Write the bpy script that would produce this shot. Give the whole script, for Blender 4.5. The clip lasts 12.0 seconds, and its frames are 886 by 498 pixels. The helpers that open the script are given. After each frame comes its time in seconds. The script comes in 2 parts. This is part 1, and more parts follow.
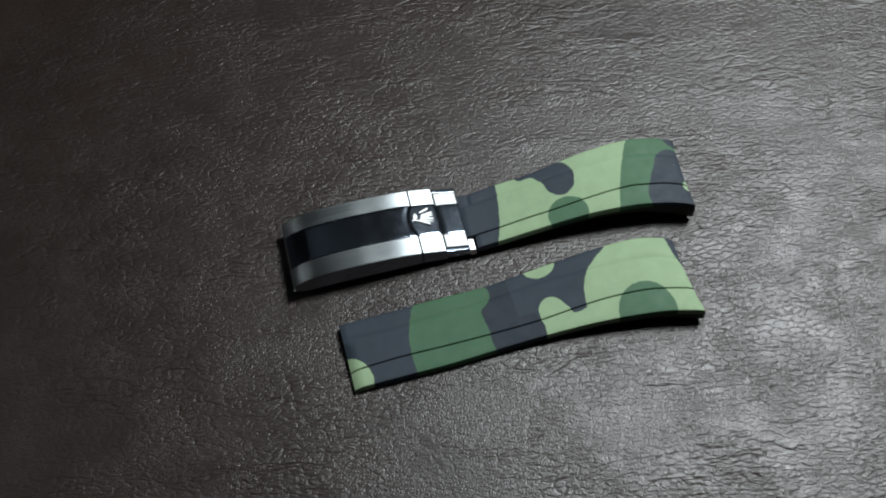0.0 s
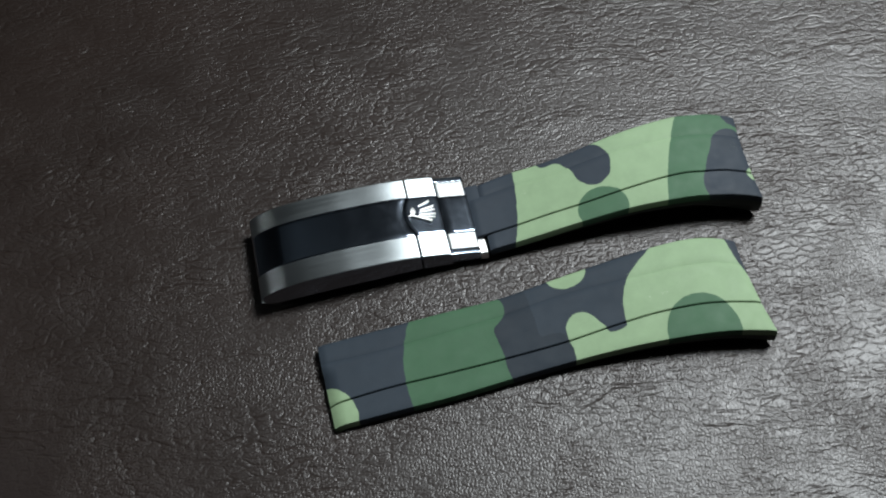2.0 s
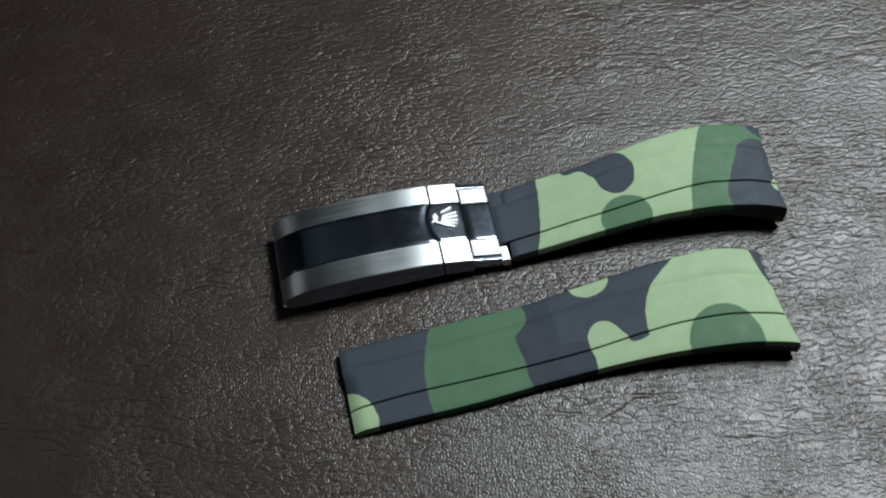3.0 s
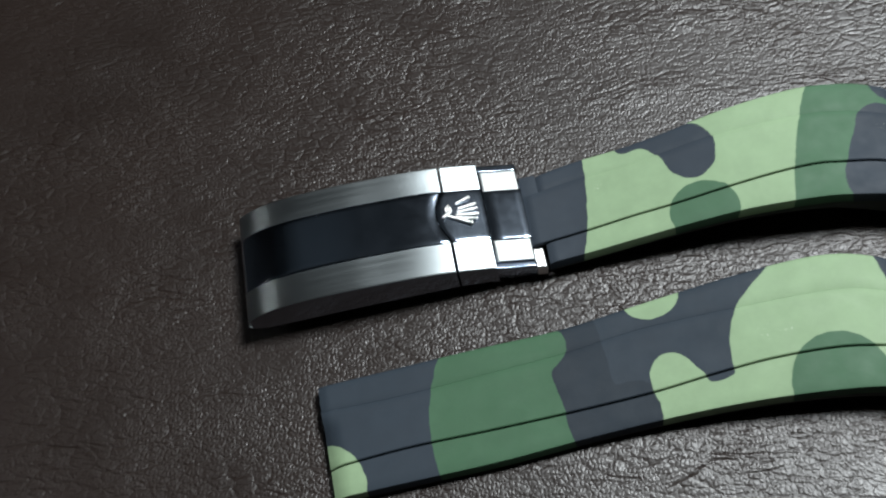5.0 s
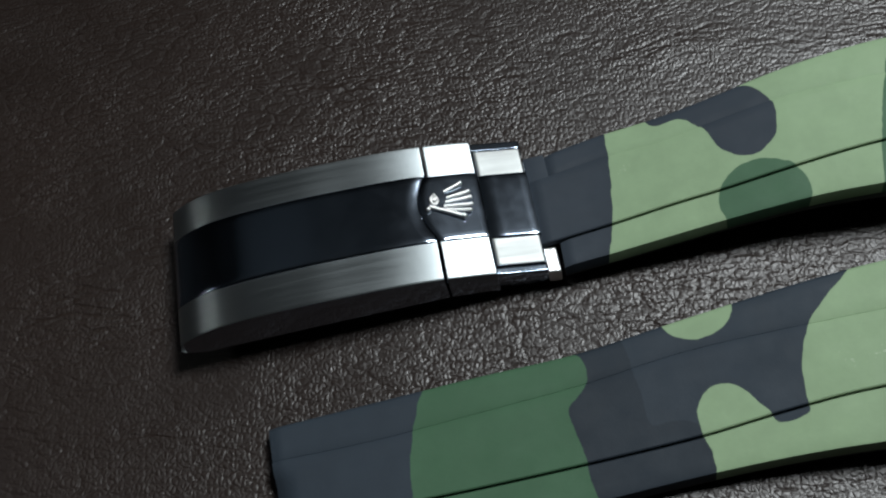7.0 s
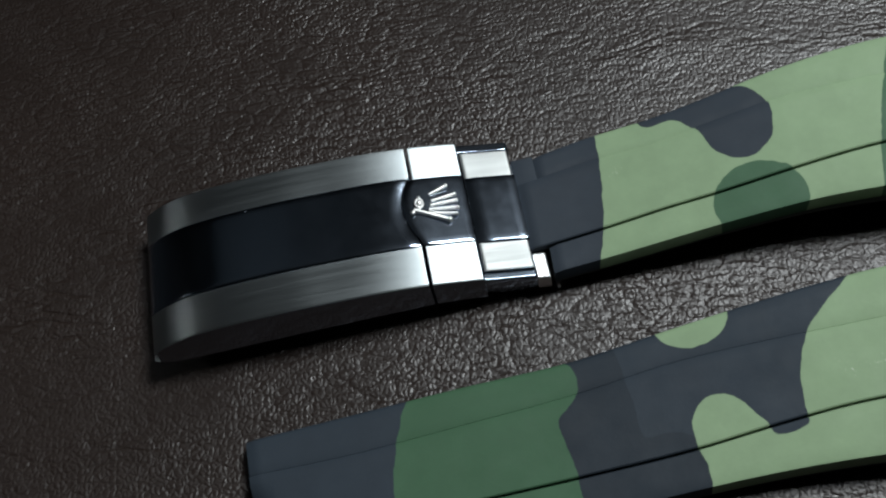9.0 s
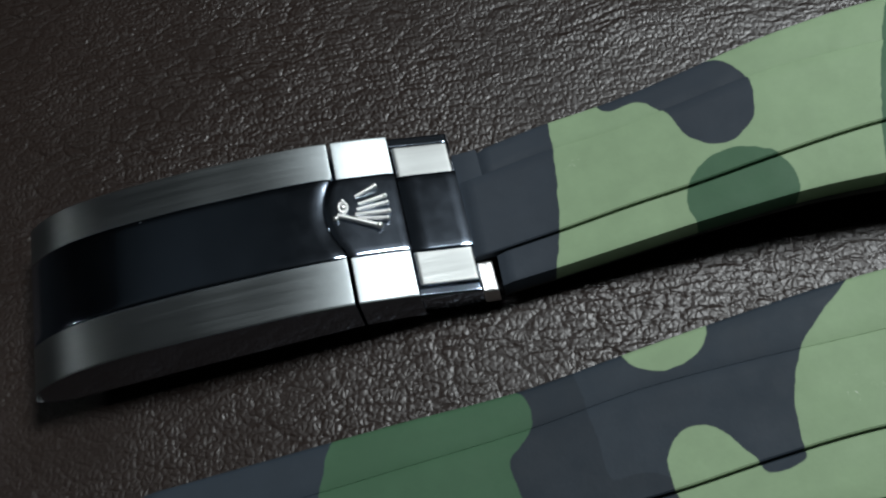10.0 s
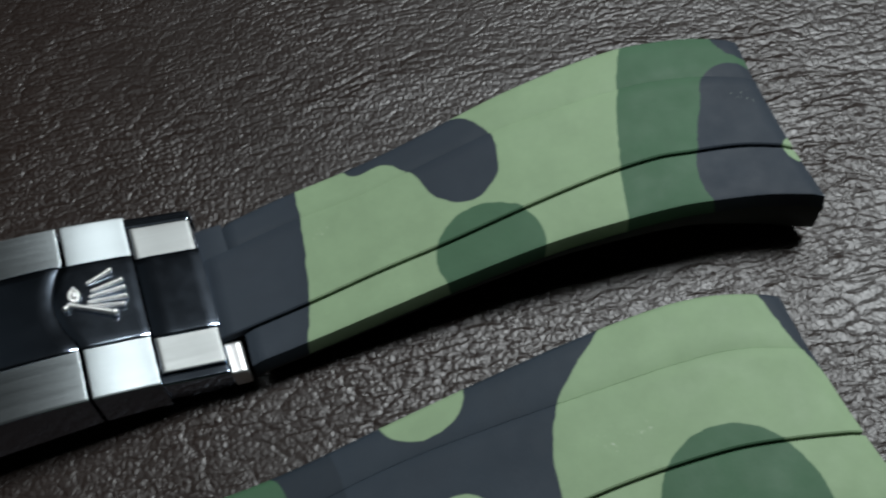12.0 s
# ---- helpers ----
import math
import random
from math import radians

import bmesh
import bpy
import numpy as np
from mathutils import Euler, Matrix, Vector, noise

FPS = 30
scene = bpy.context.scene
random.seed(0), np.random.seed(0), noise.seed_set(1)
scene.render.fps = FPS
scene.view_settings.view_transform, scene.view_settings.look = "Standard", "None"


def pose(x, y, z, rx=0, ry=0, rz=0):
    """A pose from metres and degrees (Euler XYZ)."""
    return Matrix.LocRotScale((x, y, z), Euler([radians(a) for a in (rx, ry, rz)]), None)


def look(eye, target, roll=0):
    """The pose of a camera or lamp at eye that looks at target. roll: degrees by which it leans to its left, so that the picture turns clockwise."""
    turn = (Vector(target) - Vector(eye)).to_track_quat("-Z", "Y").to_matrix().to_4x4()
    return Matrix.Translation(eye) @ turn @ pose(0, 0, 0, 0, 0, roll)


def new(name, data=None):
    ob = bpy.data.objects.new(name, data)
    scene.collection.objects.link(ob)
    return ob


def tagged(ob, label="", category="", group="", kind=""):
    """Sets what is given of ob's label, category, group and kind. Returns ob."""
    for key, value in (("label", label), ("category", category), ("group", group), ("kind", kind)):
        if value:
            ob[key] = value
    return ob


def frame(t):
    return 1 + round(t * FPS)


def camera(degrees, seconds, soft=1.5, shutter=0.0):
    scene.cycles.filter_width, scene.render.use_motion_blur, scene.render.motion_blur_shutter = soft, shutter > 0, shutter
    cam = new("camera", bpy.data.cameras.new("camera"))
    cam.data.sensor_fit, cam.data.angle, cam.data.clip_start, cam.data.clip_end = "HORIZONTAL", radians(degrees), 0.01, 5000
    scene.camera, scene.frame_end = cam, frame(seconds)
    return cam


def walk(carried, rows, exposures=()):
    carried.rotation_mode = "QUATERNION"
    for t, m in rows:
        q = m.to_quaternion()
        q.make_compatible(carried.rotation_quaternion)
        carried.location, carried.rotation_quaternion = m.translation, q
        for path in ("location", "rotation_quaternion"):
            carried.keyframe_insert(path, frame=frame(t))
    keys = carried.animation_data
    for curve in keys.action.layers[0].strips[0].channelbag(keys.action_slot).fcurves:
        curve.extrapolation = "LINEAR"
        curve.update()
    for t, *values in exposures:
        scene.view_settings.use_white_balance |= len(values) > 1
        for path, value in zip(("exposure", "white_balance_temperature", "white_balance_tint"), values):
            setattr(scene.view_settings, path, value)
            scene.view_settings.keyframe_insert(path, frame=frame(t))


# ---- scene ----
cam = camera(46.0, 12.0, soft=2.1, shutter=0.4)
PATH = [
    (0.0, -0.00962, -0.14298, 0.24070, 27.82, 3.18, -3.52),
    (0.5, -0.00740, -0.13426, 0.22415, 27.92, 3.81, -3.12),
    (1.0, -0.00762, -0.13016, 0.21768, 27.82, 3.83, -3.02),
    (1.5, -0.00670, -0.12251, 0.20413, 27.69, 4.16, -2.89),
    (2.0, -0.00592, -0.11784, 0.19516, 27.69, 4.41, -2.71),
    (2.5, -0.00796, -0.11727, 0.19572, 27.77, 4.20, -2.25),
    (3.0, -0.00783, -0.11693, 0.19558, 27.89, 4.65, -1.67),
    (3.2, -0.00611, -0.11540, 0.18996, 28.24, 5.22, -1.56),
    (4.8, -0.00147, -0.09144, 0.15923, 26.35, 7.77, 0.27),
    (5.0, -0.00141, -0.08793, 0.15050, 26.54, 8.19, 0.30),
    (5.5, -0.00092, -0.08126, 0.13714, 26.37, 9.07, 0.72),
    (6.0, -0.00079, -0.07935, 0.13452, 26.23, 9.27, 0.84),
    (6.5, -0.00344, -0.07403, 0.12378, 26.21, 9.02, 0.55),
    (7.0, -0.00316, -0.07066, 0.11929, 25.83, 8.81, -0.02),
    (9.0, -0.00409, -0.06887, 0.11502, 26.19, 7.92, -0.36),
    (9.5, -0.00238, -0.06470, 0.10631, 26.31, 7.88, -1.30),
    (10.0, -0.00017, -0.05968, 0.09861, 25.75, 8.10, -2.06),
    (10.5, 0.00341, -0.05819, 0.09437, 26.28, 8.19, -2.33),
    (11.0, 0.00573, -0.05782, 0.09433, 26.94, 6.21, -5.66),
    (11.5, 0.00553, -0.05815, 0.09451, 27.93, 4.14, -7.80),
    (12.0, 0.00916, -0.05887, 0.09329, 29.18, 2.71, -9.73),
]
walk(cam, [(t, pose(x, y, z, rx, ry, rz)) for t, x, y, z, rx, ry, rz in PATH],
     exposures=[(0.0, -0.1), (1.0, -0.03), (3.0, 0.0), (5.0, 0.15), (5.5, 0.0), (6.0, 0.04), (6.5, -0.16), (7.0, -0.46), (9.0, -0.54), (9.5, -0.5), (10.0, -0.6), (10.5, -0.38), (11.0, -0.14), (11.5, -0.36), (12.0, -0.56)])

MM = 0.001

# ---- light: a desk lamp close by behind and to the side, and a weak lamp across the room ----
world = bpy.data.worlds.new("room_air")
scene.world = world
world.use_nodes = True
world.node_tree.nodes["Background"].inputs[0].default_value = (0.5, 0.55, 0.6, 1)
world.node_tree.nodes["Background"].inputs[1].default_value = 0.0


def area_lamp(name, eye, target, size_x, size_y, watts, colour):
    data = bpy.data.lights.new(name, "AREA")
    data.shape, data.size, data.size_y, data.energy, data.color = "RECTANGLE", size_x, size_y, watts, colour
    ob = new(name, data)
    ob.matrix_world = look(eye, target)
    return ob


area_lamp("desk_lamp", (0.205, 0.128, 0.46), (0.02, -0.01, 0.0), 0.14, 0.14, 4.25, (0.92, 0.98, 1.0))
area_lamp("side_lamp", (-1.05, 0.05, 0.90), (0.0, 0.0, 0.0), 0.045, 0.045, 0.75, (0.95, 0.98, 1.0))
# added unseen fill: brightens the ceiling that the polished steel mirrors
area_lamp("ceiling_fill", (-0.90, 1.00, 1.50), (-0.7, 0.8, 2.2), 0.20, 0.20, 0.24, (0.80, 0.94, 1.0))


# ---- materials ----
def material(name):
    m = bpy.data.materials.new(name)
    m.use_nodes = True
    return m, m.node_tree.nodes, m.node_tree.links, m.node_tree.nodes["Principled BSDF"]


def node(nodes, kind, **values):
    n = nodes.new(kind)
    for key, value in values.items():
        n.inputs[key].default_value = value
    return n


def math_node(nodes, links, op, a, b=None, c=None, clamp=False):
    n = nodes.new("ShaderNodeMath")
    n.operation, n.use_clamp = op, clamp
    for i, v in enumerate((a, b, c)):
        if v is None:
            continue
        if isinstance(v, (int, float)):
            n.inputs[i].default_value = v
        else:
            links.new(v, n.inputs[i])
    return n.outputs[0]


def ramp(nodes, links, fac, stops):
    n = nodes.new("ShaderNodeValToRGB")
    while len(n.color_ramp.elements) < len(stops):
        n.color_ramp.elements.new(0.5)
    for e, (p, c) in zip(n.color_ramp.elements, stops):
        e.position, e.color = p, (*c, 1)
    links.new(fac, n.inputs[0])
    return n.outputs[0]


def mapped(nodes, links, source, scale, turn=0.0):
    n = nodes.new("ShaderNodeMapping")
    n.inputs["Scale"].default_value = scale
    n.inputs["Rotation"].default_value = (0, 0, radians(turn))
    links.new(source, n.inputs["Vector"])
    return n.outputs[0]


def noise_of(nodes, links, vector, scale, detail=3.0, rough=0.55):
    n = node(nodes, "ShaderNodeTexNoise", Scale=scale, Detail=detail, Roughness=rough)
    links.new(vector, n.inputs["Vector"])
    return n


def leather_material():
    m, nodes, links, bsdf = material("brown_leather")
    co = nodes.new("ShaderNodeTexCoord").outputs["Object"]

    def warped(scale, reach):
        warp = noise_of(nodes, links, co, scale, 3.0)
        shift = nodes.new("ShaderNodeVectorMath")
        shift.operation = "MULTIPLY_ADD"
        links.new(warp.outputs["Color"], shift.inputs[0])
        shift.inputs[1].default_value = (reach, reach, 0.0)
        links.new(co, shift.inputs[2])
        return shift.outputs[0]

    def cells(vector, scale, stretch, turn_by, gain, top):
        v = node(nodes, "ShaderNodeTexVoronoi", Scale=scale, Randomness=1.0)
        v.feature, v.voronoi_dimensions = "DISTANCE_TO_EDGE", "2D"
        links.new(mapped(nodes, links, vector, stretch, turn_by), v.inputs["Vector"])
        return math_node(nodes, links, "SMOOTH_MIN", math_node(nodes, links, "MULTIPLY", v.outputs["Distance"], gain), top, 0.25)

    # rounded pebbles parted by narrow joints, soft lumps, and thin creases that run across the hide and fade out
    def area(scale, low, high, a, b, turn_by=0.0, stretch=(1.0, 1.0, 1.0)):
        n = noise_of(nodes, links, mapped(nodes, links, co, stretch, turn_by), scale, 2.0).outputs["Fac"]
        return ramp(nodes, links, n, [(low, (a,) * 3), (high, (b,) * 3)])

    def folds(vector, scale, stretch, turn_by, gain, top):
        n = noise_of(nodes, links, mapped(nodes, links, vector, stretch, turn_by), scale, 2.0, 0.55).outputs["Fac"]
        off = math_node(nodes, links, "ABSOLUTE", math_node(nodes, links, "SUBTRACT", n, 0.5))
        return math_node(nodes, links, "SMOOTH_MIN", math_node(nodes, links, "MULTIPLY", off, gain), top, 0.3)

    swept = warped(16.0, 0.02)
    rough_edge = warped(900.0, 0.0006)
    layers = [
        (cells(rough_edge, 1500.0, (1.0, 0.8, 1.0), -8, 1.7, 0.62), area(60.0, 0.35, 0.62, 0.22, 0.50)),
        (cells(warped(300.0, 0.0020), 620.0, (0.5, 1.1, 1.0), -13, 3.4, 0.62), area(24.0, 0.42, 0.62, 0.30, 0.70)),
        (cells(warped(260.0, 0.0024), 560.0, (0.4, 1.2, 1.0), -40, 3.4, 0.6), area(31.0, 0.45, 0.62, 0.0, 0.6)),
        (folds(swept, 230.0, (0.28, 1.0, 1.0), -14, 14.0, 0.75), area(45.0, 0.46, 0.60, 0.0, 0.7, -14, (0.5, 1.6, 1.0))),
        (folds(swept, 260.0, (0.30, 1.0, 1.0), -42, 14.0, 0.75), area(52.0, 0.48, 0.62, 0.0, 0.9, -42, (0.5, 1.6, 1.0))),
        (noise_of(nodes, links, co, 2400.0, 2.0, 0.6).outputs["Fac"], 0.12),
        (noise_of(nodes, links, mapped(nodes, links, co, (0.7, 1.2, 1.0), -25), 900.0, 2.0).outputs["Fac"], 0.65),
    ]
    h = math_node(nodes, links, "MULTIPLY", *layers[0])
    for field, weight in layers[1:]:
        h = math_node(nodes, links, "MULTIPLY_ADD", field, weight, h)
    bump = node(nodes, "ShaderNodeBump", Strength=1.0, Distance=0.00016)
    links.new(h, bump.inputs["Height"])
    links.new(bump.outputs[0], bsdf.inputs["Normal"])
    tone = noise_of(nodes, links, co, 30.0, 4.0).outputs["Fac"]
    links.new(ramp(nodes, links, tone, [(0.3, (0.0132, 0.0080, 0.0061)), (0.7, (0.0180, 0.0110, 0.0085))]), bsdf.inputs["Base Color"])
    links.new(ramp(nodes, links, noise_of(nodes, links, co, 120.0, 3.0).outputs["Fac"], [(0.3, (0.40,) * 3), (0.7, (0.44,) * 3)]), bsdf.inputs["Roughness"])
    bsdf.inputs["Specular IOR Level"].default_value = 0.68
    return m


LIGHT_GREEN, GREEN, SLATE, DUSK, DEEP_GREEN, DEEP_SLATE = (0.238, 0.335, 0.200), (0.056, 0.120, 0.068), (0.028, 0.037, 0.049), (0.0190, 0.0265, 0.0355), (0.050, 0.112, 0.062), (0.026, 0.036, 0.048)


def camo_material(name, ground, layers, scuffs):
    """Printed rubber: each layer is a colour and its blots (centre x, y and half sizes, in mm along and across the strap)."""
    m, nodes, links, bsdf = material(name)
    uv = nodes.new("ShaderNodeUVMap").outputs[0]
    warp = noise_of(nodes, links, uv, 45.0, 2.0)
    shift = nodes.new("ShaderNodeVectorMath")
    shift.operation = "MULTIPLY_ADD"
    links.new(warp.outputs["Color"], shift.inputs[0])
    shift.inputs[1].default_value = (0.006, 0.006, 0.0)
    links.new(uv, shift.inputs[2])
    sep = nodes.new("ShaderNodeSeparateXYZ")
    links.new(shift.outputs[0], sep.inputs[0])
    colour = None
    for tint, blots in layers:
        field = None
        for cx, cy, rx, ry in blots:
            a = math_node(nodes, links, "MULTIPLY_ADD", sep.outputs[0], 100.0 / rx, -(cx + 0.3) / rx)
            b = math_node(nodes, links, "MULTIPLY_ADD", sep.outputs[1], 100.0 / ry, -(cy + 0.3) / ry)
            r2 = math_node(nodes, links, "ADD", math_node(nodes, links, "MULTIPLY", a, a), math_node(nodes, links, "MULTIPLY", b, b))
            d = math_node(nodes, links, "MULTIPLY", math_node(nodes, links, "SUBTRACT", math_node(nodes, links, "SQRT", r2), 1.0), min(rx, ry))
            field = d if field is None else math_node(nodes, links, "SMOOTH_MIN", field, d, 2.4)
        mask = math_node(nodes, links, "MULTIPLY_ADD", field, -9.0, 0.5, clamp=True)
        mix = nodes.new("ShaderNodeMix")
        mix.data_type = "RGBA"
        links.new(mask, mix.inputs["Factor"])
        if colour is None:
            mix.inputs["A"].default_value = (*ground, 1)
        else:
            links.new(colour, mix.inputs["A"])
        mix.inputs["B"].default_value = (*tint, 1)
        colour = mix.outputs["Result"]
    # light scuffs in a few places, faint handling marks and moulding texture
    co = nodes.new("ShaderNodeTexCoord").outputs["Object"]
    plain = nodes.new("ShaderNodeSeparateXYZ")
    links.new(uv, plain.inputs[0])
    crumbs = noise_of(nodes, links, uv, 260.0, 2.0, 0.6).outputs["Fac"]
    for cx, cy, r in scuffs:
        a = math_node(nodes, links, "MULTIPLY_ADD", plain.outputs[0], 100.0 / r, -cx / r)
        b = math_node(nodes, links, "MULTIPLY_ADD", plain.outputs[1], 100.0 / r, -cy / r)
        r2 = math_node(nodes, links, "ADD", math_node(nodes, links, "MULTIPLY", a, a), math_node(nodes, links, "MULTIPLY", b, b))
        worn = math_node(nodes, links, "SUBTRACT", crumbs, math_node(nodes, links, "MULTIPLY_ADD", r2, 0.12, 0.62))
        mix = nodes.new("ShaderNodeMix")
        mix.data_type = "RGBA"
        links.new(math_node(nodes, links, "MULTIPLY", worn, 9.0, clamp=True), mix.inputs["Factor"])
        links.new(colour, mix.inputs["A"])
        mix.inputs["B"].default_value = (0.55, 0.60, 0.50, 1)
        colour = mix.outputs["Result"]
    dust = ramp(nodes, links, noise_of(nodes, links, co, 210.0, 4.0, 0.65).outputs["Fac"], [(0.35, (0.93,) * 3), (0.7, (1.06,) * 3)])
    mul = nodes.new("ShaderNodeMix")
    mul.data_type, mul.blend_type = "RGBA", "MULTIPLY"
    mul.inputs["Factor"].default_value = 1.0
    links.new(colour, mul.inputs["A"])
    links.new(dust, mul.inputs["B"])
    links.new(mul.outputs["Result"], bsdf.inputs["Base Color"])
    links.new(ramp(nodes, links, noise_of(nodes, links, co, 330.0, 3.0).outputs["Fac"], [(0.3, (0.58,) * 3), (0.7, (0.72,) * 3)]), bsdf.inputs["Roughness"])
    bump = node(nodes, "ShaderNodeBump", Strength=0.25, Distance=0.00006)
    links.new(noise_of(nodes, links, co, 2400.0, 3.0).outputs["Fac"], bump.inputs["Height"])
    links.new(bump.outputs[0], bsdf.inputs["Normal"])
    bsdf.inputs["Specular IOR Level"].default_value = 0.25
    return m


def black_rubber_material():
    m, nodes, links, bsdf = material("black_rubber")
    co = nodes.new("ShaderNodeTexCoord").outputs["Object"]
    links.new(ramp(nodes, links, noise_of(nodes, links, co, 300.0).outputs["Fac"], [(0.3, (0.011, 0.020, 0.0135)), (0.7, (0.016, 0.027, 0.019))]), bsdf.inputs["Base Color"])
    bsdf.inputs["Roughness"].default_value = 0.6
    return m


def steel_material(name, rough, brushed, colour=(0.62, 0.63, 0.64), streak=0.66):
    m, nodes, links, bsdf = material(name)
    co = nodes.new("ShaderNodeTexCoord").outputs["Object"]
    bsdf.inputs["Metallic"].default_value = 1.0
    tone = noise_of(nodes, links, co, 160.0, 3.0).outputs["Fac"]
    links.new(ramp(nodes, links, tone, [(0.3, tuple(c * 0.94 for c in colour)), (0.7, tuple(min(c * 1.05, 0.9) for c in colour))]), bsdf.inputs["Base Color"])
    if brushed:
        hair = noise_of(nodes, links, mapped(nodes, links, co, (90.0, 9000.0, 900.0)), 1.0, 4.0, 0.6).outputs["Fac"]
        band = noise_of(nodes, links, mapped(nodes, links, co, (25.0, 1700.0, 200.0)), 1.0, 3.0, 0.6).outputs["Fac"]
        grain = math_node(nodes, links, "MULTIPLY_ADD", band, 0.5, math_node(nodes, links, "MULTIPLY", hair, 0.5))
        links.new(ramp(nodes, links, grain, [(0.35, (rough * 0.86,) * 3), (0.65, (rough * 1.12,) * 3)]), bsdf.inputs["Roughness"])
        bump = node(nodes, "ShaderNodeBump", Strength=0.4, Distance=0.00002)
        links.new(hair, bump.inputs["Height"])
        links.new(bump.outputs[0], bsdf.inputs["Normal"])
        way = nodes.new("ShaderNodeTangent")
        way.direction_type = "UV_MAP"
        links.new(way.outputs[0], bsdf.inputs["Tangent"])
        bsdf.inputs["Anisotropic"].default_value = streak
        bsdf.inputs["Anisotropic Rotation"].default_value = 0.25
    else:
        smear = noise_of(nodes, links, co, 420.0, 4.0, 0.6).outputs["Fac"]
        v = node(nodes, "ShaderNodeTexVoronoi", Scale=700.0, Randomness=1.0)
        links.new(co, v.inputs["Vector"])
        pick = nodes.new("ShaderNodeSeparateColor")
        links.new(v.outputs["Color"], pick.inputs[0])
        speck = math_node(nodes, links, "MULTIPLY", math_node(nodes, links, "LESS_THAN", v.outputs["Distance"], 0.07), math_node(nodes, links, "GREATER_THAN", pick.outputs[0], 0.88))
        smooth_part = ramp(nodes, links, smear, [(0.35, (rough,) * 3), (0.75, (rough * 1.25,) * 3)])
        links.new(math_node(nodes, links, "MULTIPLY_ADD", speck, 0.5, smooth_part), bsdf.inputs["Roughness"])
    return m


def wall_material(name, grey):
    m, nodes, links, bsdf = material(name)
    co = nodes.new("ShaderNodeTexCoord").outputs["Object"]
    links.new(ramp(nodes, links, noise_of(nodes, links, co, 6.0, 4.0).outputs["Fac"], [(0.3, (grey * 0.92, grey * 0.95, grey)), (0.7, (grey * 1.04, grey * 1.07, grey * 1.1))]), bsdf.inputs["Base Color"])
    bsdf.inputs["Roughness"].default_value = 0.9
    return m


LEATHER = leather_material()
CAMO_CLASP = camo_material("camouflage_print_clasp_piece", LIGHT_GREEN, [
    (SLATE, [(-59.3, 9.0, 60.0, 60.0)]),
    (SLATE, [(16.9, 4.7, 4.1, 5.1), (9.6, 9.6, 3.6, 2.3), (7.3, 8.5, 1.1, 1.2), (13.4, 8.0, 2.8, 2.8)]),
    (GREEN, [(17.0, -6.0, 5.2, 4.8)]),
    (GREEN, [(108.2, -24.4, 80.0, 80.0)]),
    (SLATE, [(44.2, -6.5, 6.2, 6.2), (46.0, 1.2, 4.2, 5.6), (44.8, -2.5, 5.0, 5.0), (49.5, -6.0, 6.0, 6.0)]),
    (SLATE, [(50.6, 10.8, 4.4, 4.4)]),
    (LIGHT_GREEN, [(48.9, -5.0, 1.5, 1.5)]),
], [(46.5, 2.0, 2.2), (2.0, 2.0, 1.5)])
CAMO_LONG = camo_material("camouflage_print_long_piece", DEEP_SLATE, [
    (DUSK, [(37.4, 3.0, 6.0, 20.0), (45.5, -9.5, 6.0, 7.5)]),
    (LIGHT_GREEN, [(-1.8, -7.2, 7.0, 7.0)]),
    (DEEP_GREEN, [(25.6, -5.0, 10.0, 18.0), (31.9, 6.4, 6.4, 4.2), (34.2, -13.0, 3.2, 4.5)]),
    (LIGHT_GREEN, [(52.1, 9.8, 4.2, 3.3)]),
    (LIGHT_GREEN, [(51.9, -3.4, 3.3, 4.1), (52.6, -10.0, 3.9, 6.0), (53.9, -4.6, 2.2, 2.0), (59.0, -11.4, 7.4, 6.2), (73.7, -3.6, 13.2, 13.2), (77.3, 2.0, 10.6, 10.6), (86.0, -6.0, 13.0, 13.0)]),
    (GREEN, [(74.0, -10.5, 7.1, 8.0)]),
    (DEEP_SLATE, [(58.9, -3.2, 1.5, 1.8)]),
    (SLATE, [(124.5, 9.9, 40.0, 40.0)]),
], [(66.3, 0.3, 2.4), (69.0, -0.5, 1.6)])
RUBBER = black_rubber_material()
BRUSHED = steel_material("brushed_steel", 0.44, True, (0.45, 0.495, 0.51), 0.75)
SATIN = steel_material("satin_steel", 0.54, True, (0.385, 0.40, 0.395), 0.4)
POLISHED = steel_material("polished_steel", 0.115, False, (0.38, 0.45, 0.55))
BRIGHT = steel_material("bright_polished_steel", 0.36, False, (0.93, 0.93, 0.92))
WALL_PAINT = wall_material("grey_wall_paint", 0.12)
CEILING_PAINT = wall_material("white_ceiling_paint", 0.8)


# ---- mesh helpers ----
def part(name, bm, mat, parent=None, label="", smooth=30):
    mesh = bpy.data.meshes.new(name)
    bm.normal_update()
    bm.to_mesh(mesh)
    bm.free()
    for m in mat if isinstance(mat, (list, tuple)) else [mat]:
        mesh.materials.append(m)
    if smooth:
        mesh.shade_smooth()
        mesh.set_sharp_from_angle(angle=radians(smooth))
    ob = new(name, mesh)
    if parent:
        ob.parent = parent
    if label:
        ob["label"] = label
    return ob


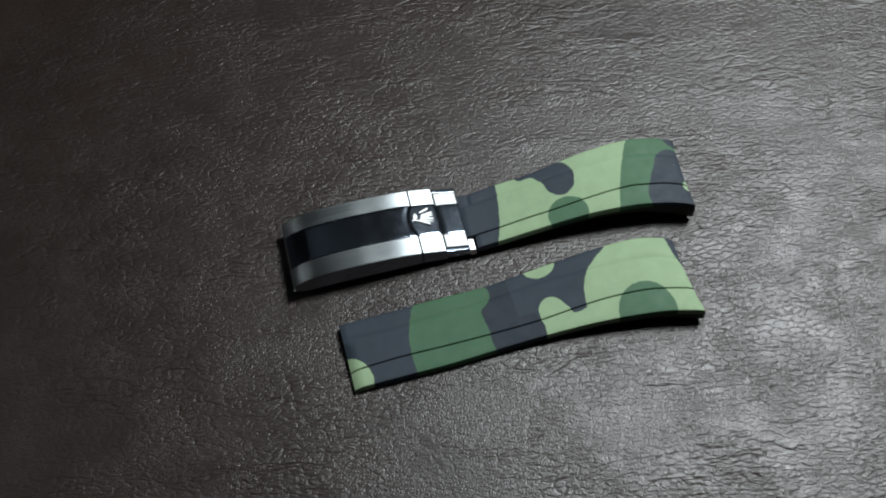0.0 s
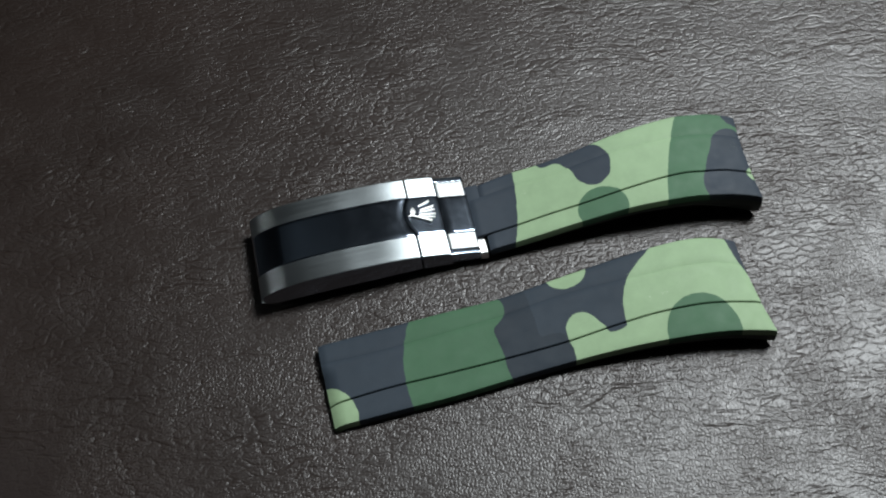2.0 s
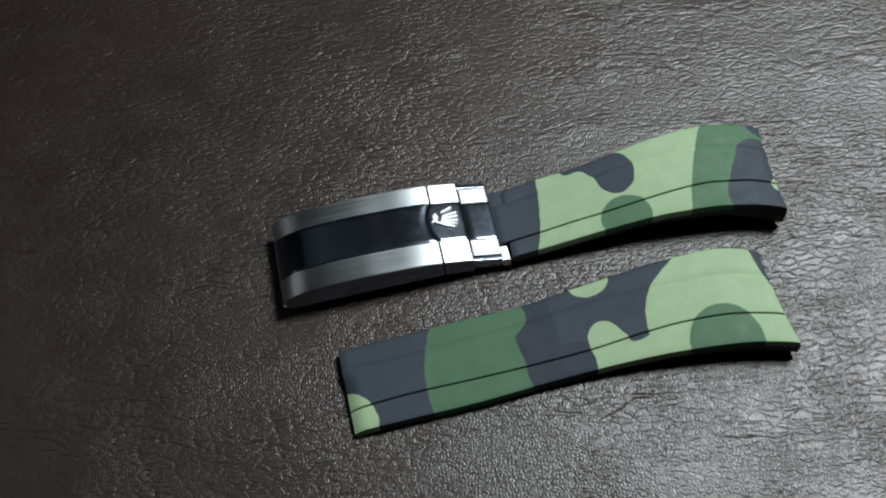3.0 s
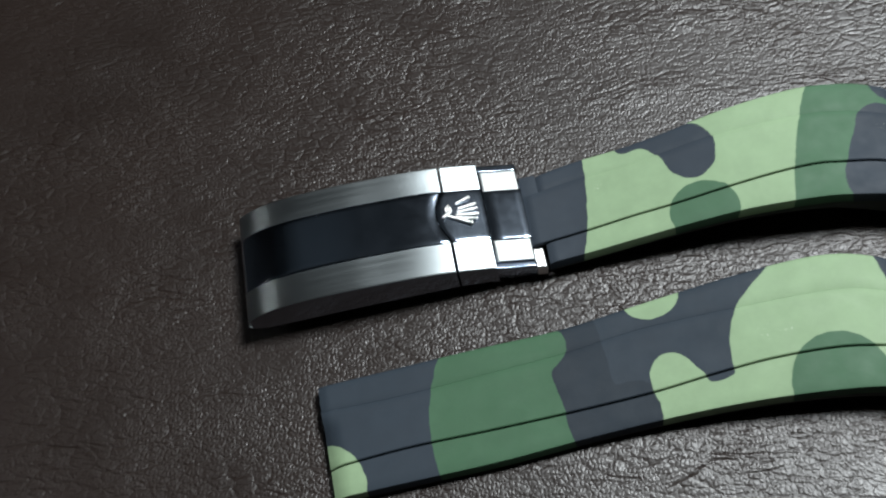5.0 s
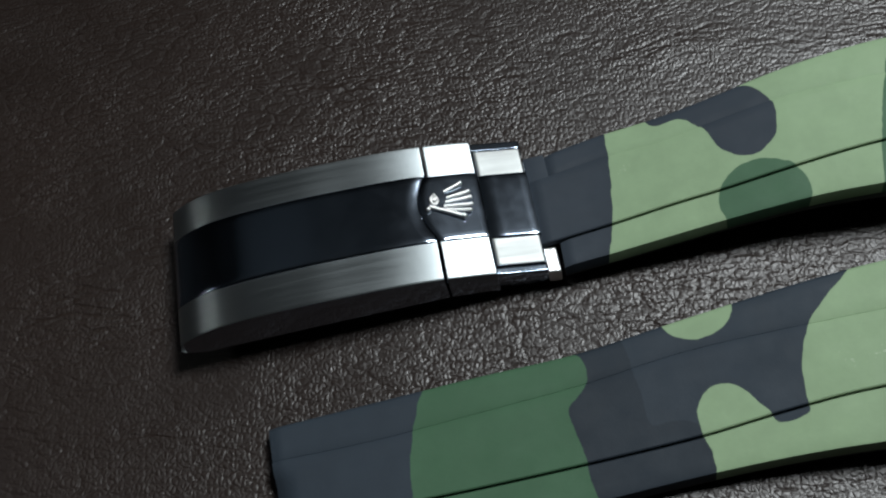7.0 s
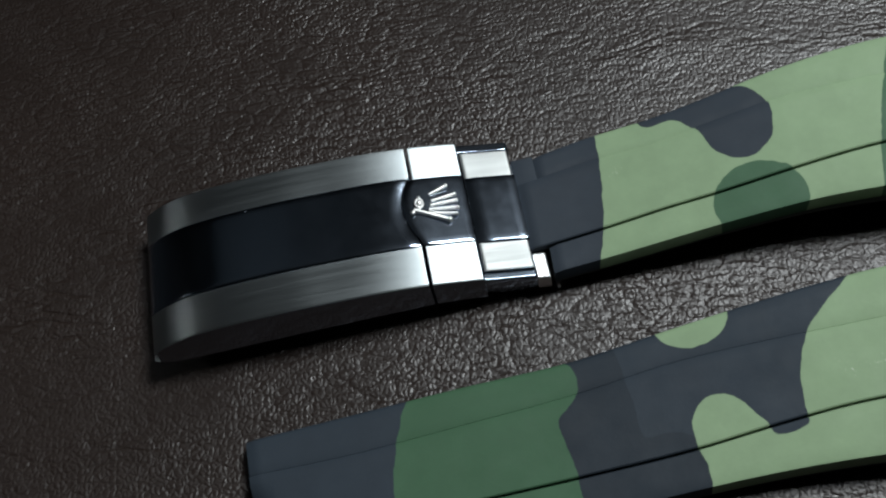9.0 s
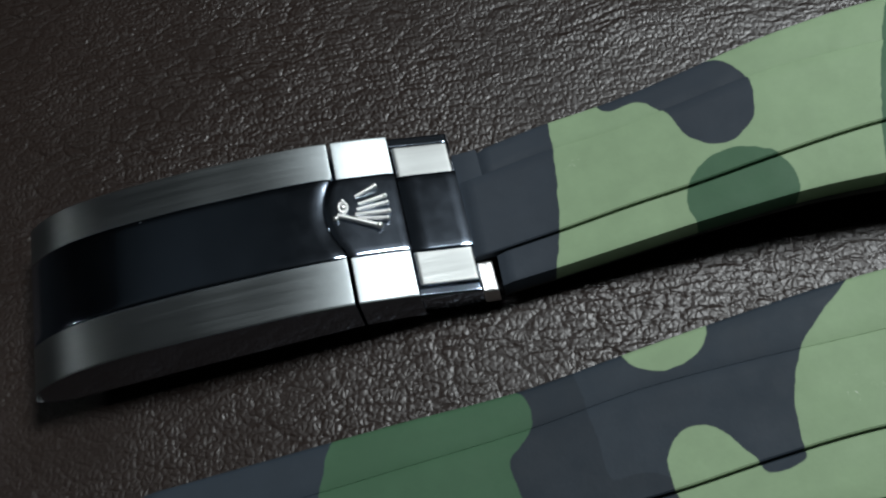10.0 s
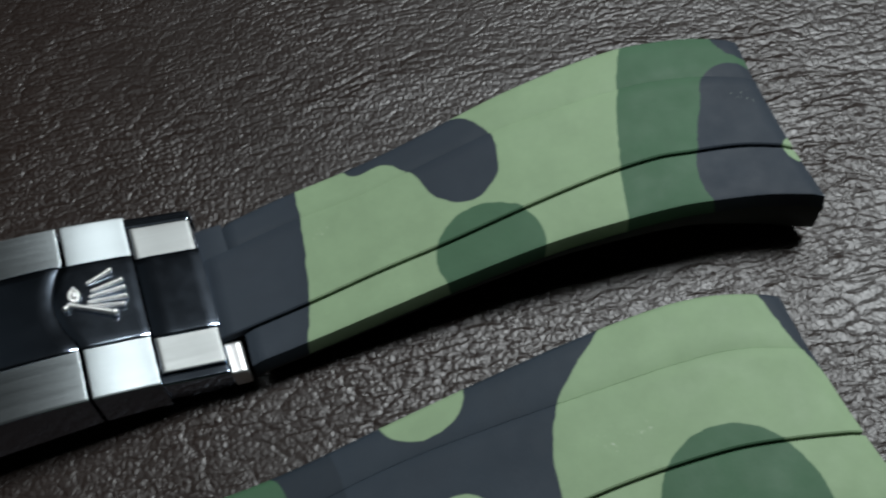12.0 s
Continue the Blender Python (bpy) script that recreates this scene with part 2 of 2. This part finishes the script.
def curve(x, xs, ys):
    """A smooth line through a few values."""
    i = min(max(int(np.searchsorted(xs, x)) - 1, 0), len(xs) - 2)
    slope = [(ys[min(k + 1, len(xs) - 1)] - ys[max(k - 1, 0)]) / (xs[min(k + 1, len(xs) - 1)] - xs[max(k - 1, 0)]) for k in (i, i + 1)]
    h = xs[i + 1] - xs[i]
    t = min(max((x - xs[i]) / h, 0.0), 1.0)
    return ((2 * t**3 - 3 * t**2 + 1) * ys[i] + (t**3 - 2 * t**2 + t) * h * slope[0]
            + (3 * t**2 - 2 * t**3) * ys[i + 1] + (t**3 - t**2) * h * slope[1])


def loft(rings, closed=True, caps=True):
    """A skin over rings of equal length (in mm)."""
    bm = bmesh.new()
    vs = [[bm.verts.new((x * MM, y * MM, z * MM)) for x, y, z in r] for r in rings]
    n = len(rings[0])
    for a, b in zip(vs, vs[1:]):
        for k in range(n if closed else n - 1):
            bm.faces.new((a[k], a[(k + 1) % n], b[(k + 1) % n], b[k]))
    if caps:
        bm.faces.new(vs[0][::-1])
        bm.faces.new(vs[-1])
    bmesh.ops.recalc_face_normals(bm, faces=bm.faces)
    return bm


def block(x0, x1, y0, y1, z0, z1, bevel=0.15):
    bm = bmesh.new()
    bmesh.ops.create_cube(bm, size=1.0)
    for v in bm.verts:
        v.co = ((x0 if v.co.x < 0 else x1) * MM, (y0 if v.co.y < 0 else y1) * MM, (z0 if v.co.z < 0 else z1) * MM)
    if bevel:
        bmesh.ops.bevel(bm, geom=bm.edges[:], offset=bevel * MM, segments=2, profile=0.6, affect="EDGES")
    return bm


# ---- the setting: a hide-covered surface in a dim room ----
bm = bmesh.new()
bmesh.ops.create_cube(bm, size=1.0)
for v in bm.verts:
    v.co = (v.co.x * 3.0, v.co.y * 3.0, v.co.z * 0.05 - 0.025)
ground = tagged(part("ground", bm, LEATHER, smooth=0), "dark brown grained leather surface with fine creases", "leather surface", kind="structure")
for name, x0, x1, y0, y1, z0, z1 in (("wall_north", -1500, 1500, 1400, 1500, 0, 2200), ("wall_south", -1500, 1500, -1500, -1400, 0, 2200),
                                     ("wall_east", 1400, 1500, -1400, 1400, 0, 2200), ("wall_west", -1500, -1400, -1400, 1400, 0, 2200),
                                     ("ceiling", -1500, 1500, -1500, 1500, 2200, 2300)):
    tagged(part(name, block(x0, x1, y0, y1, z0, z1, 0), CEILING_PAINT if name == "ceiling" else WALL_PAINT, smooth=0), "plain painted ceiling" if name == "ceiling" else "plain wall in grey paint", "ceiling" if name == "ceiling" else "wall", kind="structure")


# ---- the two rubber strap pieces ----
def strap(x0, x_end, near, far, groove, rise, thick, mat, parent, stations=110, tongue=0.0, tip=0.0):
    """Moulded band: a black core under a printed middle panel and two printed edge rails, with a cut line along each step."""
    def rings_of(profile, x0=x0):
        rings = []
        for i in range(stations + 1):
            s = i / stations
            xm = x0 + s * (x_end(0.0) - x0)
            g, n, f = groove(xm), near(xm), far(xm)
            drop = (1.0 - min(1.0, min(i, stations - i) / 2.0)) * 0.35
            ring = []
            for y, dz, top in profile(n, f, g, f - (g - n) * 0.92, thick(xm)):
                worn = tip * max(0.0, 1.0 - (xm - x0) / 2.4) * min(1.0, max(0.0, (3.2 - y) / 1.2))
                ring.append((x0 + s * (x_end(y) - x0), y, rise(xm) + dz + (-drop - worn if top else drop * 0.4)))
            rings.append(ring)
        return rings

    def core(n, f, g, gf, th):
        return [(n + 1.0, -th, 0), (n - 0.1, -th + 0.25, 0), (n - 0.39, -th + 0.8, 0), (n - 0.39, -1.9, 1), (n + 0.3, -0.62, 1), (g - 0.1, -0.62, 1), (g + 0.1, -1.0, 1), (g + 0.3, -1.0, 1),
                ((n + f) / 2, -1.0, 1), (gf - 0.3, -1.0, 1), (gf - 0.1, -0.62, 1), (f - 0.3, -0.62, 1), (f + 0.18, -1.5, 1), (f + 0.18, -th + 0.8, 0), (f - 0.1, -th + 0.25, 0), (f - 1.0, -th, 0),
                (f - 2.5, -th + 0.1, 0), ((n + f) / 2, -th + 0.25, 0), (n + 2.5, -th + 0.1, 0)]

    def near_rail(n, f, g, gf, th):
        w = g - n
        return [(n - 0.42, -1.95, 1), (n - 0.38, -1.65, 1), (n, -0.38, 1), (n + 0.28, -0.28, 1), (n + 0.35 * w, -0.24, 1), (n + 0.7 * w, -0.20, 1), (g - 0.2, -0.19, 1), (g - 0.08, -0.30, 1), (g - 0.08, -0.9, 1), (n + 0.4, -1.6, 1)]

    def far_rail(n, f, g, gf, th):
        w = f - gf
        return [(gf + 0.02, -0.9, 1), (gf + 0.02, -0.26, 1), (gf + 0.12, -0.21, 1), (gf + 0.35 * w, -0.22, 1), (gf + 0.7 * w, -0.24, 1), (f - 0.35, -0.28, 1), (f - 0.05, -0.42, 1), (f + 0.12, -0.65, 1), (f + 0.22, -1.0, 1), (f + 0.22, -1.6, 1), (f - 0.4, -1.4, 1)]

    def middle(n, f, g, gf, th):
        w = gf - g - 0.55
        return [(g + 0.16, -1.1, 1), (g + 0.16, -0.12, 1), (g + 0.30, 0.0, 1)] + [(g + 0.30 + w * k / 8, 0.0, 1) for k in range(1, 8)] + [(gf - 0.22, 0.0, 1), (gf - 0.06, -0.08, 1), (gf - 0.02, -1.1, 1)]

    band = part("strap_band", loft(rings_of(core)), RUBBER, parent, "very dark green rubber core", smooth=38)
    for name, prof in (("edge_rail", near_rail), ("edge_rail", far_rail), ("middle_panel", middle)):
        bm = loft(rings_of(prof, x0 - tongue if name == "middle_panel" else x0))
        uv = bm.loops.layers.uv.new("plan")
        for face in bm.faces:
            for lp in face.loops:
                lp[uv].uv = (lp.vert.co.x * 10.0, lp.vert.co.y * 10.0)
        part(name, bm, mat, band, "printed green camouflage rubber", smooth=38)
    return band


clasp_strap = new("watch_strap")
clasp_strap.matrix_world = pose(0.1 * MM, -8.0 * MM, 0, 0, 0, 7.5)
tagged(clasp_strap, "camouflage rubber watch strap piece fitted with a steel folding clasp", "watch strap", "two strap pieces")

UX = [-8.3, -1.0, 6.6, 12.7, 22.4, 29.7, 35.0, 38.0, 43.5, 48.6]
U_NEAR = [-9.0, -8.4, -8.0, -7.7, -7.5, -7.75, -8.1, -8.4, -9.2, -10.7]
U_FAR = [6.6, 7.9, 8.25, 8.9, 10.4, 11.2, 11.5, 11.5, 10.9, 9.3]
U_CUT = [-5.6, -4.8, -4.2, -3.9, -3.15, -2.6, -2.55, -2.8, -3.4, -4.9]
U_RISE = [4.7, 5.0, 6.1, 7.0, 8.4, 9.0, 9.2, 8.95, 8.4, 7.9]
strap(-7.4, lambda y: 48.4 + 0.006 * (y + 1) ** 2, lambda x: curve(x, UX, U_NEAR), lambda x: curve(x, UX, U_FAR), lambda x: curve(x, UX, U_CUT),
      lambda x: curve(x, UX, U_RISE), lambda x: curve(x, [-8, 12, 36, 43, 49], [3.0, 3.3, 4.6, 5.9, 6.9]), CAMO_CLASP, clasp_strap, tongue=2.3)

LX = [0.0, 12.0, 25.0, 37.6, 48.3, 57.5, 66.0, 75.0, 80.5, 86.6]
L_NEAR = [-8.7, -8.8, -8.9, -8.55, -8.6, -9.05, -9.9, -11.2, -12.4, -14.2]
L_FAR = [8.7, 8.75, 8.8, 8.6, 9.2, 9.55, 9.7, 9.5, 8.6, 6.4]
L_CUT = [-4.3, -3.9, -4.2, -4.4, -4.5, -4.2, -4.2, -5.0, -6.2, -7.9]
L_RISE = [3.0, 3.05, 3.1, 3.3, 4.0, 5.0, 5.95, 6.6, 6.7, 6.4]
long_strap = new("watch_strap")
long_strap.matrix_world = pose(-40.6 * MM, -44.4 * MM, 0.02 * MM, 0, 0, 11.4)
strap(0.0, lambda y: 86.2 + 0.006 * (y + 1) ** 2, lambda x: curve(x, LX, L_NEAR), lambda x: curve(x, LX, L_FAR), lambda x: curve(x, LX, L_CUT),
      lambda x: curve(x, LX, L_RISE), lambda x: curve(x, [0, 40, 66, 80, 87], [2.95, 3.0, 3.5, 4.6, 5.8]), CAMO_LONG, long_strap, stations=150, tip=0.9)
tagged(long_strap, "loose arched rubber watch strap piece printed in green camouflage", "watch strap", "two strap pieces")


# ---- the folding clasp ----
turn = pose(-22.2 * MM, 0.1 * MM, 0, 0, 0, 2.4)  # from the clasp to the strap it is fitted to


def placed(ob):
    ob.matrix_local = turn
    return ob


def lid_top(x):
    return curve(x, [-33.8, -33.1, -32.0, -30.8, -29.4, -27.5, -23.0, -16.0, -11.0, -5.0, 0.0, 6.5, 13.0], [4.9, 5.45, 6.2, 6.85, 7.4, 7.92, 8.45, 8.58, 8.35, 7.95, 7.2, 5.65, 4.55])


def cover_under(x):
    """Lower edge of the cover's side walls, rounded up towards the free end."""
    return curve(x, [-33.8, -33.2, -32.1, -30.0, -16.0, 0.0], [4.7, 4.1, 3.4, 3.1, 3.2, 3.1])


def catch_under(x):
    return curve(x, [0.0, 5.0, 9.5, 11.5, 12.8, 13.8], [3.1, 2.3, 1.3, 1.3, 2.2, 2.9])


def drift(x):
    return -0.07 * max(x - 5.0, 0.0)


def bowed(x0, x1, y0, y1, lift, depth, steps, edge=0.12, flare=0.0, shape=None, shape0=None, wide=0.0, ends=(0.0, 0.0), under=None):
    """A bar whose top follows the clasp's arch, with rounded long edges and, where asked, ends rounded over a length."""
    wide = wide or edge
    arc = [(wide * (1 - math.cos(a)), -edge * (1 - math.sin(a))) for a in (radians(90 * k / 5) for k in range(6))]
    profile = [(y0, None)] + [(y0 + w, d) for w, d in arc]
    profile += [(y0 + wide + (y1 - y0 - 2 * wide) * k / 14, 0.0) for k in range(1, 14)]
    profile += [(y1 - w, d) for w, d in arc[::-1]] + [(y1, None)]
    stops = [k / steps for k in range(steps + 1)]
    for end, far_end in ((ends[0], False), (ends[1], True)):
        if end:
            more = [end / abs(x1 - x0) * k for k in (0.06, 0.18, 0.36, 0.6, 0.85, 1.0)]
            stops += [1 - m for m in more] if far_end else more
    rings = []
    for s in sorted(set(stops)):
        row = []
        for y, dz in profile:
            xe = x1 + (shape(y) if shape else 0.0)
            xs = x0 + (shape0(y) if shape0 else 0.0)
            x = xs + s * (xe - xs)
            top = lid_top(x) + lift
            low = under(x) if under else max(top - depth, 0.2)
            for end, gone in ((ends[0], x - xs), (ends[1], xe - x)):
                if end and gone < end:
                    part_way = 1 - gone / end
                    top -= min(0.42 * end, 0.30) * (1 - math.sqrt(max(0.0, 1 - part_way ** 2))) if end < 0.7 else 0.115 * end * part_way ** 2
            z = low if dz is None else top + dz
            out = -flare if dz is None and flare and y == y0 else 0.0
            row.append((x, y + drift(x) + out, z))
        rings.append(row)
    bm = loft(rings)
    bm.normal_update()
    for face in bm.faces:
        if abs(face.normal.z) < 0.5:
            face.material_index = 1
    uv = bm.loops.layers.uv.new("brush")
    for face in bm.faces:
        for lp in face.loops:
            lp[uv].uv = (lp.vert.co.x * 20.0, lp.vert.co.y * 20.0)
    return bm


def notch(y):
    return -1.5 * max(0.0, 1 - ((y - 1.1) / 4.5) ** 2)


cover = placed(part("clasp_cover", bowed(-33.7, 0.0, -9.1, 9.9, 0.0, 8.0, 60, 0.22, 0.6, lambda y: notch(y) - 0.15 * (-3.4 < y < 5.4), wide=0.3, ends=(0.5, 0.14), under=cover_under), [BRUSHED, POLISHED], clasp_strap, "brushed steel clasp cover with polished side walls"))
part("cover_inlay", bowed(-33.6, 0.0, -4.1, 5.5, 0.18, 0.9, 60, 0.22, 0.0, notch, wide=0.4, ends=(0.5, 1.5)), [POLISHED, POLISHED], cover, "mirror polished middle of the cover")
catch = placed(part("safety_catch", bowed(0.36, 6.25, -9.1, 9.9, 0.0, 7.6, 10, 0.2, 0.6, wide=0.3, ends=(0.14, 0.14), under=catch_under), [BRUSHED, POLISHED], clasp_strap, "brushed steel safety catch"))
part("catch_inlay", bowed(0.2, 6.3, -4.1, 5.3, 0.16, 0.9, 14, 0.22, 0.0, None, notch, wide=0.45, ends=(0.9, 0.8)), [POLISHED, POLISHED], catch, "mirror polished middle of the catch")
link = placed(part("end_link", bowed(6.45, 12.3, -7.95, 8.5, -0.12, 5.0, 8, 0.16, wide=0.25, ends=(0.5, 0.3)), [SATIN, POLISHED], clasp_strap, "satin steel end link"))
part("link_inlay", bowed(6.5, 12.55, -4.3, 4.85, 0.14, 0.9, 16, 0.22, wide=0.4, ends=(1.8, 1.2)), [POLISHED, POLISHED], link, "mirror polished middle of the end link")
for y0, y1 in ((-9.1, -8.08), (8.62, 9.85)):
    placed(part("cheek", bowed(6.26, 12.5, y0, y1, -0.38, 6.6, 8, 0.2, wide=0.22, ends=(0.1, 0.5), under=catch_under), [POLISHED, POLISHED], clasp_strap, "polished steel cheek"))
for y0, y1 in ((-9.3, -5.9), (3.9, 6.6)):
    placed(part("lug", bowed(12.36, 13.9, y0, y1, -0.5, 2.6, 4, 0.3, wide=0.3, ends=(0.2, 0.6)), [BRIGHT, BRIGHT], clasp_strap, "polished steel lug for the spring bar"))
placed(part("folding_blade", block(-31.5, 11.0, -7.4, 7.8, 0.0, 2.5, 0.3), POLISHED, clasp_strap, "folded steel blade under the cover"))
bm = block(12.42, 15.2, -4.9, 6.4, 2.0, 4.3, 0.25)
plan = bm.loops.layers.uv.new("plan")
for face in bm.faces:
    for lp in face.loops:
        lp[plan].uv = (lp.vert.co.x * 10.0 - 0.3, lp.vert.co.y * 10.0)
placed(part("strap_tongue", bm, CAMO_CLASP, clasp_strap, "slate grey rubber tongue held in the clasp"))

# raised emblem on a shallow dome: slim rods that fan out from a ring-shaped foot
dome = bmesh.new()
bmesh.ops.create_uvsphere(dome, u_segments=36, v_segments=18, radius=1.0)
tilt = math.atan2(lid_top(4.4) - lid_top(0.4), 4.0)
for v in dome.verts:
    x, y, z = v.co.x * 3.1, v.co.y * 2.9, v.co.z * 0.15
    v.co = ((2.4 + x) * MM, (1.75 + y) * MM, (lid_top(2.4) + 0.02 + z + x * math.tan(tilt)) * MM)
part("emblem_dome", dome, POLISHED, catch, "polished dome under the emblem", smooth=60)
rods = bmesh.new()


def over(x, y, up):
    return Vector((x - 0.3, y, lid_top(x - 0.3) + 0.30 + up)) * MM


def bead(x, y, up, rad):
    bmesh.ops.create_icosphere(rods, subdivisions=2, radius=rad * MM, matrix=Matrix.Translation(over(x, y, up)))


def rod(a, b, r0, r1):
    m = Matrix.Translation((a + b) / 2) @ (b - a).to_track_quat("Z", "Y").to_matrix().to_4x4()
    bmesh.ops.create_cone(rods, cap_ends=True, segments=10, radius1=r0 * MM, radius2=r1 * MM, depth=(b - a).length, matrix=m)


spokes = [((2.62, 2.82), (4.41, 3.57)), ((2.82, 1.9), (5.23, 2.3)), ((2.58, 1.31), (5.31, 1.47)), ((2.36, 0.78), (5.32, 0.46)), ((2.26, 0.34), (5.04, -0.34))]
for (fx, fy), (tx, ty) in spokes:
    rod(over(fx - 0.4, fy - 0.05, -0.1), over(tx, ty, 0.22), 0.2, 0.28)
    bead(tx, ty, 0.24, 0.31)
rod(over(0.24, 0.77, 0.1), over(4.16, -1.09, 0.22), 0.26, 0.32)  # the thicker outer spoke
bead(4.16, -1.09, 0.24, 0.40)
bead(0.92, 1.56, 0.05, 0.45)
for k in range(18):
    a = radians(360 * k / 18)
    bead(0.92 + 0.42 * math.cos(a), 1.56 + 0.62 * math.sin(a), 0.14, 0.2)
bead(0.99, 2.31, 0.18, 0.25)
bead(0.04, 0.35, 0.2, 0.34)
part("emblem", rods, BRIGHT, catch, "raised polished fan-shaped emblem", smooth=60)
